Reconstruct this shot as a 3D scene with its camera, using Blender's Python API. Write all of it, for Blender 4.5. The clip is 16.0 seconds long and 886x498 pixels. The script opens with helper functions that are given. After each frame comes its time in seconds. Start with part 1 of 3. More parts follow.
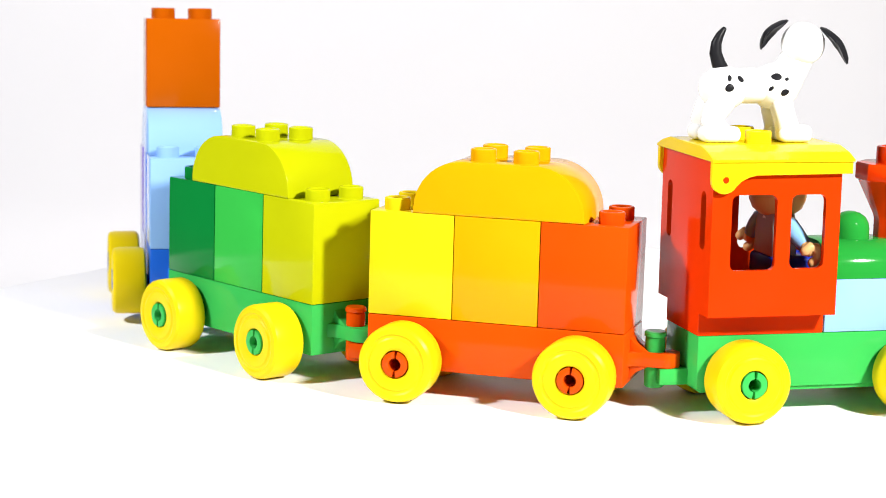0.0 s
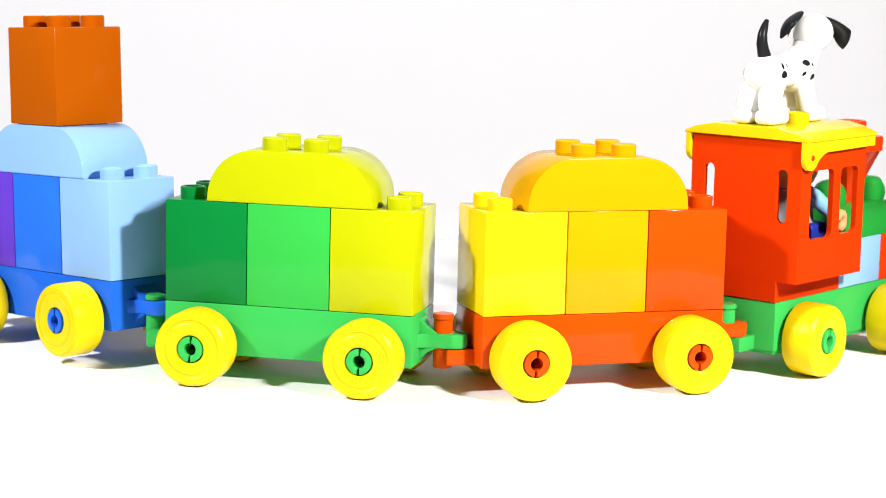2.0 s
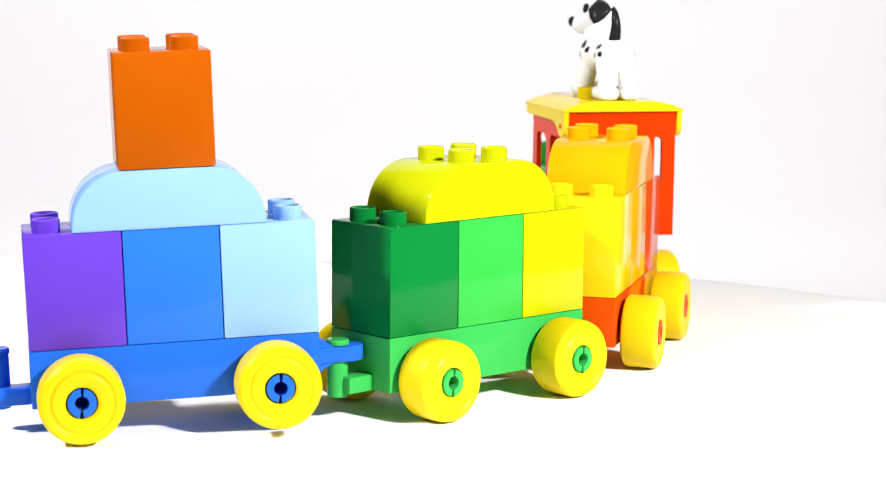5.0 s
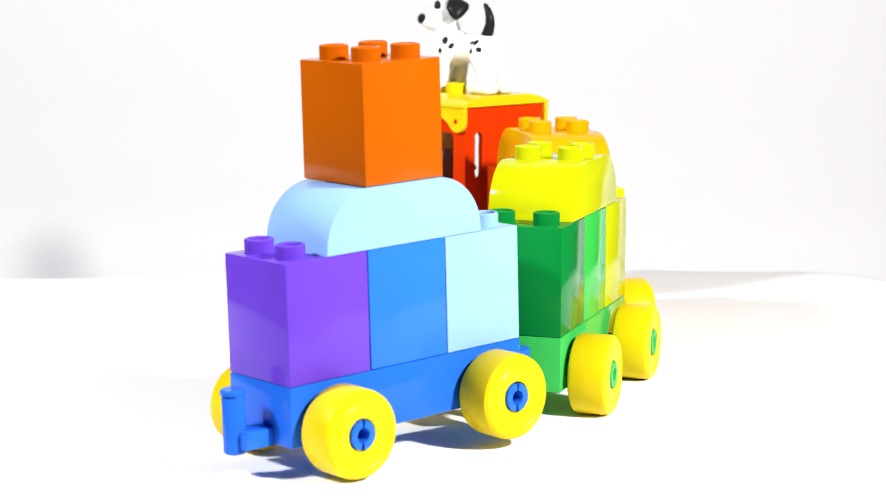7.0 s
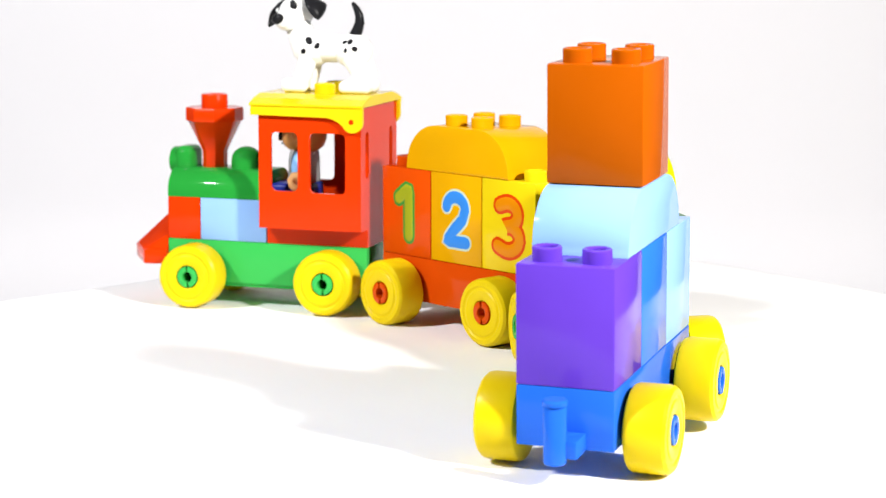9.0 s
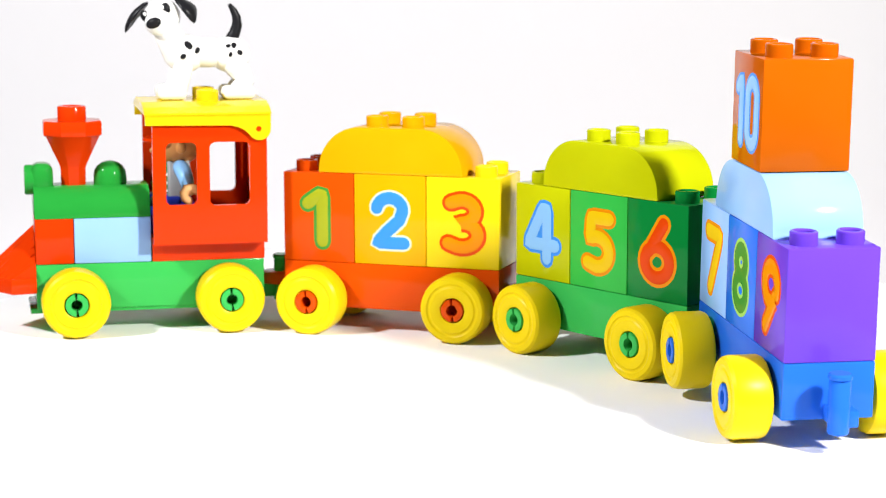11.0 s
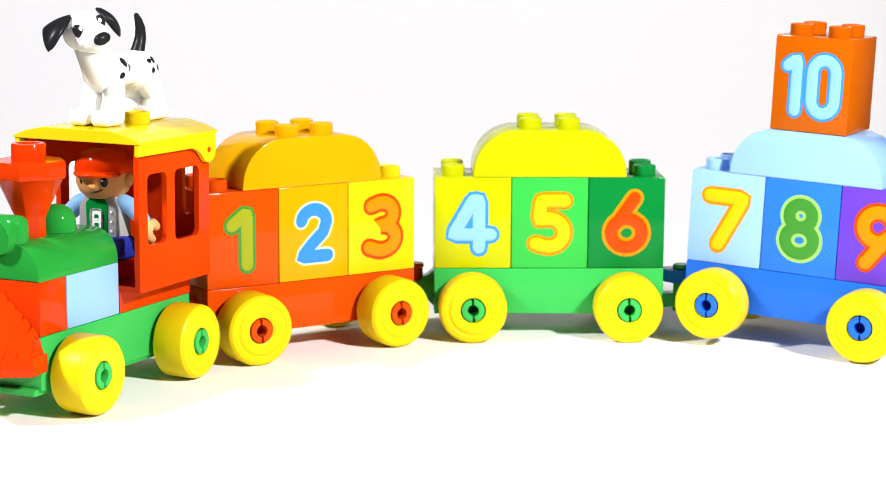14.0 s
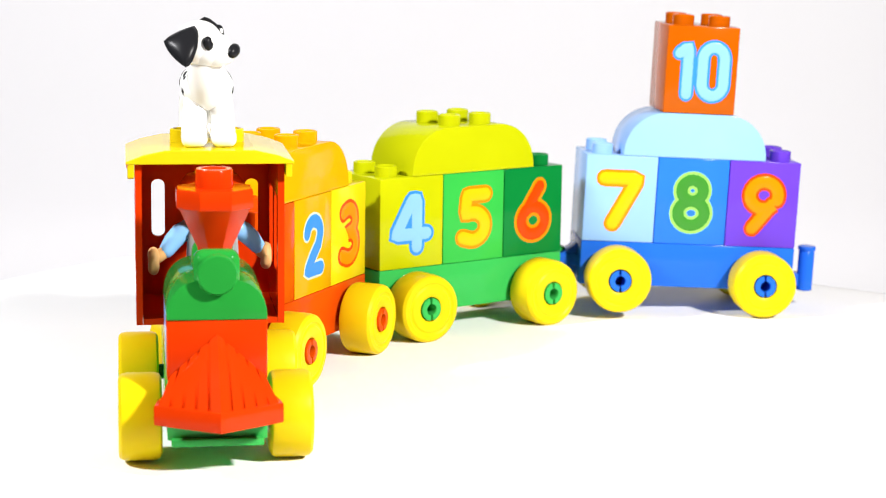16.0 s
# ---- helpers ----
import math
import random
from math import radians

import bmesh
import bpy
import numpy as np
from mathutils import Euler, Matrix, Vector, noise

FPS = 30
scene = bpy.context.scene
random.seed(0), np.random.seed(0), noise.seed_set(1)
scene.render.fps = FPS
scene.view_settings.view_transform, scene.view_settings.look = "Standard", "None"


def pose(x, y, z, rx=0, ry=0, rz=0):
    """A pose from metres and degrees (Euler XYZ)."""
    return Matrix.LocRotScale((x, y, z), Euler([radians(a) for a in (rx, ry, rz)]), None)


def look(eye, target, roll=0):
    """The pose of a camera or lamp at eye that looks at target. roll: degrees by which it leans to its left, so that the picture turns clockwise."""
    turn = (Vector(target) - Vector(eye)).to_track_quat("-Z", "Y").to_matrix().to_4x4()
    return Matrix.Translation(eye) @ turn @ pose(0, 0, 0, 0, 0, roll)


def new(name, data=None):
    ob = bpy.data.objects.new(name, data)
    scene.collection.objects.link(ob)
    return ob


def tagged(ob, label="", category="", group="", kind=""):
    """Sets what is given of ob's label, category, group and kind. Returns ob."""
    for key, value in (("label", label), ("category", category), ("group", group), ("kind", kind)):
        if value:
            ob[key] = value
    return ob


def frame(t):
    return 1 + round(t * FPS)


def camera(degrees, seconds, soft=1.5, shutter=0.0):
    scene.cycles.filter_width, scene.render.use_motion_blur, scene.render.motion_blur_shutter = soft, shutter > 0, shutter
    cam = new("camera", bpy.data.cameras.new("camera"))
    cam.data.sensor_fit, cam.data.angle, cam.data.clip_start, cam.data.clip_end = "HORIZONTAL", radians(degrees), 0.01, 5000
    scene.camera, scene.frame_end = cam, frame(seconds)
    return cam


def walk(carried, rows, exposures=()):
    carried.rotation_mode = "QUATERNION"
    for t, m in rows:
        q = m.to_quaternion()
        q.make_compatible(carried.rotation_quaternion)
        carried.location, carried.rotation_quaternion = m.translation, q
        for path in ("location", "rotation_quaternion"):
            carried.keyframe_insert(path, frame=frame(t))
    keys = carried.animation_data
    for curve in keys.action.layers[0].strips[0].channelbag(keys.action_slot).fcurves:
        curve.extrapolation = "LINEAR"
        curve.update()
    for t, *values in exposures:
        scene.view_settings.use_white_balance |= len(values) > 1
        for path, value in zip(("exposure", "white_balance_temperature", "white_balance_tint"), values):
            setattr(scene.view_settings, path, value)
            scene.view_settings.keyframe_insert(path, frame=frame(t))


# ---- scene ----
MM = 0.001

cam = camera(24.36, 16.0, soft=0.85)
EYE = pose(-0.0020, -0.8023, 0.1708, 90 - 8.955, 0, 0) @ pose(0, 0, 0, 0, 0, 0.762)
walk(cam, [(0.0, EYE), (16.0, EYE)])
cam.data.dof.use_dof = True
cam.data.dof.focus_distance = 0.745
cam.data.dof.aperture_fstop = 20.0

# ---- light ----
world = bpy.data.worlds.new("studio_air")
scene.world = world
world.use_nodes = True
world.node_tree.nodes["Background"].inputs[0].default_value = (0.95, 0.96, 1.0, 1)
world.node_tree.nodes["Background"].inputs[1].default_value = 0.2
scene.view_settings.exposure = 0.38


def softbox(name, eye, target, size, watts, colour):
    data = bpy.data.lights.new(name, "AREA")
    data.shape, data.size, data.energy, data.color = "DISK", size, watts, colour
    ob = new(name, data)
    ob.matrix_world = look(eye, target)
    return ob


softbox("key_lamp", (0.470, -0.540, 0.457), (0, 0, 0.03), 0.07, 9.4, (1.0, 0.97, 0.93))
softbox("fill_lamp", (-0.692, -0.353, 0.629), (0, 0, 0.03), 0.08, 8.4, (0.98, 0.98, 1.0))


# ---- materials ----
def plastic(name, colour, rough=0.10, wear=0.05):
    """Glossy moulded plastic with faint mottling, dull patches and tiny dents."""
    m = bpy.data.materials.new(name)
    m.use_nodes = True
    t = m.node_tree
    b = t.nodes["Principled BSDF"]
    co = t.nodes.new("ShaderNodeTexCoord")
    big = t.nodes.new("ShaderNodeTexNoise")
    big.inputs["Scale"].default_value, big.inputs["Detail"].default_value = 55, 3
    fine = t.nodes.new("ShaderNodeTexNoise")
    fine.inputs["Scale"].default_value, fine.inputs["Detail"].default_value = 900, 2
    t.links.new(co.outputs["Object"], big.inputs["Vector"])
    t.links.new(co.outputs["Object"], fine.inputs["Vector"])
    mix = t.nodes.new("ShaderNodeMixRGB")
    mix.inputs[1].default_value = (*[c * (1 - wear) for c in colour], 1)
    mix.inputs[2].default_value = (*[min(1, c * (1 + wear) + 0.002) for c in colour], 1)
    t.links.new(big.outputs["Fac"], mix.inputs[0])
    t.links.new(mix.outputs[0], b.inputs["Base Color"])
    ramp = t.nodes.new("ShaderNodeMapRange")
    ramp.inputs["To Min"].default_value, ramp.inputs["To Max"].default_value = rough * 0.7, rough * 1.4
    t.links.new(big.outputs["Fac"], ramp.inputs["Value"])
    t.links.new(ramp.outputs["Result"], b.inputs["Roughness"])
    bump = t.nodes.new("ShaderNodeBump")
    bump.inputs["Strength"].default_value, bump.inputs["Distance"].default_value = 0.05, 0.0002
    t.links.new(fine.outputs["Fac"], bump.inputs["Height"])
    t.links.new(bump.outputs["Normal"], b.inputs["Normal"])
    b.inputs["IOR"].default_value, b.inputs["Specular IOR Level"].default_value = 1.38, 0.16
    return m


def paper(name, colour, scale, rough=0.8, depth=0.0004):
    m = plastic(name, colour, rough, 0.02)
    t = m.node_tree
    for n in t.nodes:
        if n.bl_idname == "ShaderNodeTexNoise":
            n.inputs["Scale"].default_value = scale if n.inputs["Scale"].default_value < 100 else scale * 25
        if n.bl_idname == "ShaderNodeBump":
            n.inputs["Strength"].default_value, n.inputs["Distance"].default_value = 0.15, depth
    return m


RED = plastic("red_plastic", (0.60, 0.033, 0.0006))
ORED = plastic("orange_red_plastic", (0.58, 0.060, 0.0009))
ORANGE = plastic("orange_plastic", (0.43, 0.083, 0.0004))
AMBER = plastic("amber_plastic", (0.64, 0.318, 0.0009))
YELLOW = plastic("yellow_plastic", (0.696, 0.522, 0.0052))
WHEELY = plastic("wheel_yellow_plastic", (0.69, 0.515, 0.003), 0.32)
LIME = plastic("lime_plastic", (0.43, 0.46, 0.0018))
GREEN = plastic("green_plastic", (0.032, 0.40, 0.053))
BOILERG = plastic("boiler_green_plastic", (0.0157, 0.2523, 0.0313))
BASEGREEN = plastic("base_green_plastic", (0.036, 0.385, 0.072))
DKGREEN = plastic("dark_green_plastic", (0.002, 0.175, 0.029))
LTBLUE = plastic("light_blue_plastic", (0.25, 0.445, 0.80))
BLUE = plastic("blue_plastic", (0.021, 0.15, 0.70))
BASEBLUE = plastic("base_blue_plastic", (0.015, 0.118, 0.60))
PURPLE = plastic("purple_plastic", (0.118, 0.043, 0.51))
WHITE = plastic("white_plastic", (0.86, 0.86, 0.84))
BLACK = plastic("black_plastic", (0.012, 0.012, 0.014), 0.3)
TAN = plastic("tan_plastic", (0.609, 0.348, 0.1392), 0.35)
SKIN = plastic("brown_plastic", (0.52, 0.235, 0.075), 0.35)
NAVY = plastic("navy_plastic", (0.013, 0.0261, 0.261), 0.3)
GREY = plastic("grey_plastic", (0.3045, 0.3132, 0.3132), 0.35)
PALEBLUE = plastic("pale_blue_print", (0.2088, 0.435, 0.7308))
INKBLUE = plastic("blue_print", (0.0348, 0.2175, 0.6612))
OLIVE = plastic("olive_print", (0.2784, 0.3132, 0.013))
INKGREEN = plastic("green_print", (0.0435, 0.2175, 0.0261))
LTGREEN = plastic("light_green_print", (0.261, 0.5394, 0.1044))
INKORANGE = plastic("orange_print", (0.6438, 0.2088, 0.0009))
INKRED = plastic("red_orange_print", (0.5916, 0.0478, 0.0009))
INKYEL = plastic("yellow_print", (0.6612, 0.435, 0.0035))
HALO = plastic("pale_halo_print", (0.46, 0.56, 0.42))
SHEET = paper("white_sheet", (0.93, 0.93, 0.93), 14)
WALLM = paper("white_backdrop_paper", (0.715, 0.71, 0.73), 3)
ROOMM = paper("grey_room_paint", (0.13, 0.13, 0.135), 3)


# ---- mesh helpers ----
def part(name, bm, material, parent=None, label="", smooth=True, sharp=35):
    """Links a bmesh as one mesh object under a thing or a part."""
    me = bpy.data.meshes.new(name)
    bm.to_mesh(me)
    bm.free()
    for m in material if isinstance(material, (list, tuple)) else [material]:
        me.materials.append(m)
    if smooth:
        me.shade_smooth()
        me.set_sharp_from_angle(angle=radians(sharp))
    ob = new(name, me)
    ob.parent = parent
    return tagged(ob, label)


def shared(name, mesh, parent, m, label=""):
    ob = new(name, mesh)
    ob.parent = parent
    ob.matrix_local = m
    return tagged(ob, label)


def box(bm, x0, x1, y0, y1, z0, z1, bevel=0.0, seg=2, mat=0):
    """A box in mm with rounded edges."""
    b = bmesh.new()
    bmesh.ops.create_cube(b, size=1)
    for v in b.verts:
        v.co = Vector(((x0 + x1) / 2 + v.co.x * (x1 - x0), (y0 + y1) / 2 + v.co.y * (y1 - y0), (z0 + z1) / 2 + v.co.z * (z1 - z0))) * MM
    if bevel:
        bmesh.ops.bevel(b, geom=list(b.edges), offset=bevel * MM, segments=seg, affect="EDGES", profile=0.5)
    join(bm, b, mat)


def join(bm, other, mat=0):
    for f in other.faces:
        f.material_index = mat
    me = bpy.data.meshes.new("tmp")
    other.to_mesh(me)
    other.free()
    bm.from_mesh(me)
    bpy.data.meshes.remove(me)


def lathe(bm, profile, m=Matrix(), seg=32, mat=0, scale=(1, 1)):
    """Turns a profile of (radius, height) in mm round z, then moves it by m (mm)."""
    b = bmesh.new()
    rings = []
    for r, h in profile:
        if r < 1e-6:
            rings.append([b.verts.new((0, 0, h))])
        else:
            rings.append([b.verts.new((r * scale[0] * math.cos(2 * math.pi * (i + 0.5) / seg), r * scale[1] * math.sin(2 * math.pi * (i + 0.5) / seg), h)) for i in range(seg)])
    for a, c in zip(rings, rings[1:]):
        for i in range(seg):
            j = (i + 1) % seg
            if len(a) == 1 and len(c) == 1:
                continue
            if len(a) == 1:
                b.faces.new((a[0], c[i], c[j]))
            elif len(c) == 1:
                b.faces.new((a[i], a[j], c[0]))
            else:
                b.faces.new((a[i], a[j], c[j], c[i]))
    bmesh.ops.recalc_face_normals(b, faces=list(b.faces))
    bmesh.ops.transform(b, matrix=Matrix.Scale(MM, 4) @ m, verts=list(b.verts))
    join(bm, b, mat)


def extrude(bm, outline, a0, a1, axis="y", bevel=0.0, mat=0, seg=2):
    """Extrudes a closed outline of (u, v) in mm: axis y takes (x, z), x takes (y, z), z takes (x, y)."""
    b = bmesh.new()
    place = {"y": lambda u, v, a: (u, a, v), "x": lambda u, v, a: (a, u, v), "z": lambda u, v, a: (u, v, a)}[axis]
    lo = [b.verts.new(Vector(place(u, v, a0)) * MM) for u, v in outline]
    hi = [b.verts.new(Vector(place(u, v, a1)) * MM) for u, v in outline]
    caps = [b.faces.new(lo), b.faces.new(hi)]
    n = len(outline)
    for i in range(n):
        b.faces.new((lo[i], lo[(i + 1) % n], hi[(i + 1) % n], hi[i]))
    bmesh.ops.recalc_face_normals(b, faces=list(b.faces))
    if bevel:
        bmesh.ops.bevel(b, geom=[e for f in caps for e in f.edges], offset=bevel * MM, segments=seg, affect="EDGES", profile=0.5)
    join(bm, b, mat)


def ellipsoid(bm, c, r, m=Matrix(), mat=0, u=24, v=14):
    b = bmesh.new()
    bmesh.ops.create_uvsphere(b, u_segments=u, v_segments=v, radius=1)
    bmesh.ops.transform(b, matrix=Matrix.Scale(MM, 4) @ Matrix.Translation(c) @ m @ Matrix.Diagonal((*r, 1)), verts=list(b.verts))
    join(bm, b, mat)


def tube(bm, pts, radii, mat=0, seg=12):
    """A round-ended tube through points (mm), with a radius at each."""
    b = bmesh.new()
    P = [Vector(p) for p in pts]
    rings = []
    n = len(P)
    s = None
    for i in range(n):
        d = (P[min(i + 1, n - 1)] - P[max(i - 1, 0)]).normalized()
        if s is None:
            s = d.cross(Vector((0, 0, 1)))
            s = s if s.length > 0.05 else d.cross(Vector((0, 1, 0)))
        s = (s - d * s.dot(d)).normalized()
        w = s.cross(d)
        steps = [(0.0, 1.0)]
        if i == 0:
            steps = [(-math.cos(a), math.sin(a)) for a in (0.15, 0.5, 1.0)] + steps
        if i == n - 1:
            steps = steps + [(math.cos(a), math.sin(a)) for a in (1.0, 0.5, 0.15)]
        for o, k in steps:
            rings.append([b.verts.new(P[i] + d * o * radii[i] + (s * math.cos(2 * math.pi * j / seg) + w * math.sin(2 * math.pi * j / seg)) * k * radii[i]) for j in range(seg)])
    for a, c in zip(rings, rings[1:]):
        for j in range(seg):
            b.faces.new((a[j], a[(j + 1) % seg], c[(j + 1) % seg], c[j]))
    b.faces.new(rings[0])
    b.faces.new(rings[-1])
    bmesh.ops.recalc_face_normals(b, faces=list(b.faces))
    bmesh.ops.transform(b, matrix=Matrix.Scale(MM, 4), verts=list(b.verts))
    join(bm, b, mat)


def arc(cx, cy, rx, ry, a0, a1, n=14):
    return [(cx + rx * math.cos(radians(a0 + (a1 - a0) * i / n)), cy + ry * math.sin(radians(a0 + (a1 - a0) * i / n))) for i in range(n + 1)]


# ---- the studio ----
def studio():
    bm = bmesh.new()
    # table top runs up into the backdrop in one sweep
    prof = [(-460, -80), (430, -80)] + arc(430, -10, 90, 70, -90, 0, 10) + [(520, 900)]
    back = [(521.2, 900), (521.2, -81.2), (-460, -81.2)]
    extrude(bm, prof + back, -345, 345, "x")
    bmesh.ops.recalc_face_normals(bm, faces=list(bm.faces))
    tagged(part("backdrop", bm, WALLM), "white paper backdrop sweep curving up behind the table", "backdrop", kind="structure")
    for name, b in (("wall_left", (-1420, -1402, -1500, 900, -100, 1500)), ("wall_right", (1402, 1420, -1500, 900, -100, 1500)),
                    ("wall_behind", (-1420, 1420, -1520, -1502, -100, 1500))):
        bm = bmesh.new()
        box(bm, *b)
        tagged(part(name, bm, ROOMM), "plain matt dark grey studio wall", "wall", kind="structure")
    bm = bmesh.new()
    box(bm, -1400, 1400, -1500, 900, -100, -81.4)
    tagged(part("floor", bm, ROOMM), "plain matt dark grey studio floor under the backdrop", "floor", kind="structure")
    bm = bmesh.new()
    box(bm, -1420, 1420, 902, 920, -100, 1500)
    tagged(part("wall_back", bm, ROOMM), "plain matt dark grey studio wall", "wall", kind="structure")
    bm = bmesh.new()
    box(bm, -1420, 1420, -1520, 920, 1502, 1520)
    tagged(part("ceiling", bm, ROOMM), "plain matt dark grey studio ceiling", "ceiling", kind="structure")


studio()


def turntable():
    root = new("turntable")
    bm = bmesh.new()
    corners = [(240, 0), (214, 100), (202, 200), (182, 300), (-50, 312), (-220, 225), (-236, 90), (-246, 0), (-238, -120), (-202, -240), (-30, -264), (190, -237), (216, -150), (236, -50)]
    outline = []
    for i in range(len(corners)):
        a, b, c, d = (Vector(corners[(i + k) % len(corners)]) for k in (-1, 0, 1, 2))
        for j in range(6):
            u = j / 6
            outline.append(tuple(0.5 * (2 * b + (c - a) * u + (2 * a - 5 * b + 4 * c - d) * u * u + (3 * b - a - 3 * c + d) * u ** 3)))
    rings = []
    for k, drop in ((0.0, 0), (0.3, 0), (0.6, 0), (0.8, 0), (0.9, 0), (0.97, 0), (0.995, -0.3), (1.0, -1.2), (1.0, -4.2), (0.99, -5.0), (0.0, -5.0)):
        rings.append([bm.verts.new((x * k * MM, y * k * MM, drop * MM + (0.0016 * max(0.0, k - 0.85) / 0.15 * noise.noise(Vector((x, y, 0)) * 0.012)))) for x, y in (outline if k else [(0, 0)])])
    for a, b in zip(rings, rings[1:]):
        n = max(len(a), len(b))
        for i in range(n):
            j = (i + 1) % n
            q = [a[i % len(a)], a[j % len(a)], b[j % len(b)], b[i % len(b)]]
            bm.faces.new([v for m, v in enumerate(q) if v not in q[:m]])
    bmesh.ops.recalc_face_normals(bm, faces=list(bm.faces))
    for v in bm.verts:
        v.co.z += -0.00977 * v.co.x - 0.00219 * v.co.y + 0.0006
    part("sheet_board", bm, SHEET, root, "white paper-covered board")
    bm = bmesh.new()
    lathe(bm, [(0, -79.9), (120, -79.9), (122, -78), (122, -66), (120, -64), (40, -62), (40, -8.5), (0, -8.5)], seg=48)
    part("turning_base", bm, WHITE, root, "white round turning foot")
    return tagged(root, "white sheet-covered turntable board under the toy train", "turntable")


TABLE = turntable()

# ---- toy train ----
TOP = 29.4      # top of every chassis
BRICK = 38.2    # double-height brick
HW = 15.75      # half width of a brick


def stud_mesh():
    bm = bmesh.new()
    lathe(bm, [(3.3, 1.2), (3.3, 4.0), (3.7, 4.5), (4.3, 4.5), (4.7, 4.1), (4.7, -0.3)], seg=28)
    lathe(bm, [(0, 1.2), (3.3, 1.2)], seg=28)
    me = bpy.data.meshes.new("stud")
    bm.to_mesh(me)
    bm.free()
    me.shade_smooth()
    me.set_sharp_from_angle(angle=radians(35))
    return me


STUDS = {}


def studs(owner, mat, places):
    if mat.name not in STUDS:
        STUDS[mat.name] = stud_mesh()
        STUDS[mat.name].materials.append(mat)
    for x, y, z in places:
        shared("stud", STUDS[mat.name], owner, Matrix.Translation(Vector((x, y, z)) * MM))


def resample(pts, step=0.9):
    out = [Vector((*pts[0], 0))]
    for a, b in zip(pts, pts[1:]):
        a, b = Vector((*a, 0)), Vector((*b, 0))
        n = max(1, int((b - a).length / step))
        out += [a.lerp(b, (i + 1) / n) for i in range(n)]
    keep = [out[0]]
    for p in out[1:]:
        if (p - keep[-1]).length > 0.35:
            keep.append(p)
    return keep


# pen strokes of the digits, in mm round the digit's middle
DIGITS = {
    "1": [[(-4.8, 6.0), (0.6, 9.9), (1.7, 9.8), (1.7, -9.9)]],
    "2": [arc(0, 4.4, 5.8, 5.2, 170, 0, 14) + [(4.2, 0.2), (-1.2, -4.6), (-5.6, -9.4), (6.2, -9.4)]],
    "3": [[(-5.0, 8.8)] + arc(-0.2, 5.3, 5.8, 4.7, 115, -80, 14) + [(-1.6, 0.4)] + arc(-0.2, -4.6, 6.8, 5.2, 75, -110, 14) + [(-6.2, -8.2)]],
    "4": [[(7.4, -4.6), (-8.0, -4.6), (0.2, 9.8), (2.6, 9.8), (2.6, -10.0)]],
    "5": [[(6.0, 9.6), (-3.6, 9.6), (-4.4, 1.4), (-1.6, 2.2)] + arc(-0.4, -3.8, 6.4, 5.9, 80, -105, 14) + [(-5.8, -8.4)]],
    "6": [[(3.2, 10.8), (-3.4, 1.0)] + arc(0, -3.9, 6.4, 6.0, 150, 510, 24)],
    "7": [[(-7.2, 9.3), (7.0, 9.3), (6.2, 7.0), (-2.8, -10.6)]],
    "8": [arc(0, 5.2, 4.8, 4.7, -90, 270, 22), arc(0, -4.8, 5.9, 5.4, 90, 450, 24)],
    "9": [arc(0.2, 4.4, 6.3, 6.0, -20, 330, 24) + [(4.2, 0.6), (-4.2, -10.4)]],
    "10": [[(-10.0, 7.6), (-8.0, 9.2), (-6.4, 10.3), (-6.2, 9.0), (-6.2, -10.2)],
           arc(5.2, 5.4, 4.8, 5.2, 0, 180, 14) + arc(5.2, -5.4, 4.8, 5.2, 180, 360, 14) + [(10.0, 5.4)]],
}


def digit(owner, text, z, rim, fill, wide=3.9, inner=2.75):
    """A printed digit on the +y face of a brick: a rim and a fill, both a fraction of a millimetre proud."""
    for name, radius, lift, mat in (("number_outline", wide, 0.12, rim), ("number", inner, 0.30, fill)):
        bm = bmesh.new()
        for line in DIGITS[text]:
            p = resample(line)
            tube(bm, p, [radius] * len(p), seg=16)
        for v in bm.verts:
            d = v.co.z / (radius * MM)
            v.co = Vector((-v.co.x, HW * MM + lift * MM * d, z * MM + v.co.y))
        bmesh.ops.recalc_face_normals(bm, faces=list(bm.faces))
        part(name, bm, mat, owner, "printed digit " + text if name == "number" else "")


def brick(root, x0, x1, z0, z1, mat, stud=True, label=""):
    bm = bmesh.new()
    box(bm, x0 + 0.13, x1 - 0.13, -HW, HW, z0 + 0.12, z1, 0.5)
    ob = part("brick", bm, mat, root, label)
    if stud:
        n = round((x1 - x0) / 16)
        studs(ob, mat, [(x0 + 8 + 16 * i, y, z1) for i in range(n) for y in (-8, 8)])
    return ob


def arch(root, z0, mat, label, high=19.6):
    bm = bmesh.new()
    prof = [(31.8, 0.06), (31.8, 1.2)] + arc(13.5, 1.5, 18.2, high - 1.5, 0, 90, 16) + arc(-13.5, 1.5, 18.2, high - 1.5, 90, 180, 16) + [(-31.8, 1.2), (-31.8, 0.06)]
    extrude(bm, [(x, z0 + z) for x, z in prof], -HW, HW, "y", 0.45)
    ob = part("arch_brick", bm, mat, root, label)
    studs(ob, mat, [(x, y, z0 + high) for x in (-8, 8) for y in (-8, 8)])
    return ob


def chassis(root, mat):
    bm = bmesh.new()
    box(bm, -47.9, 47.9, -HW, HW, 10.2, TOP, 0.45)
    for x in (-32.2, 32.2):
        lathe(bm, [(0, -17.5), (2.6, -17.5), (2.6, 17.5), (0, 17.5)], Matrix.Translation((x, 0, 14.5)) @ pose(0, 0, 0, 90), 16)
    part("chassis", bm, mat, root)


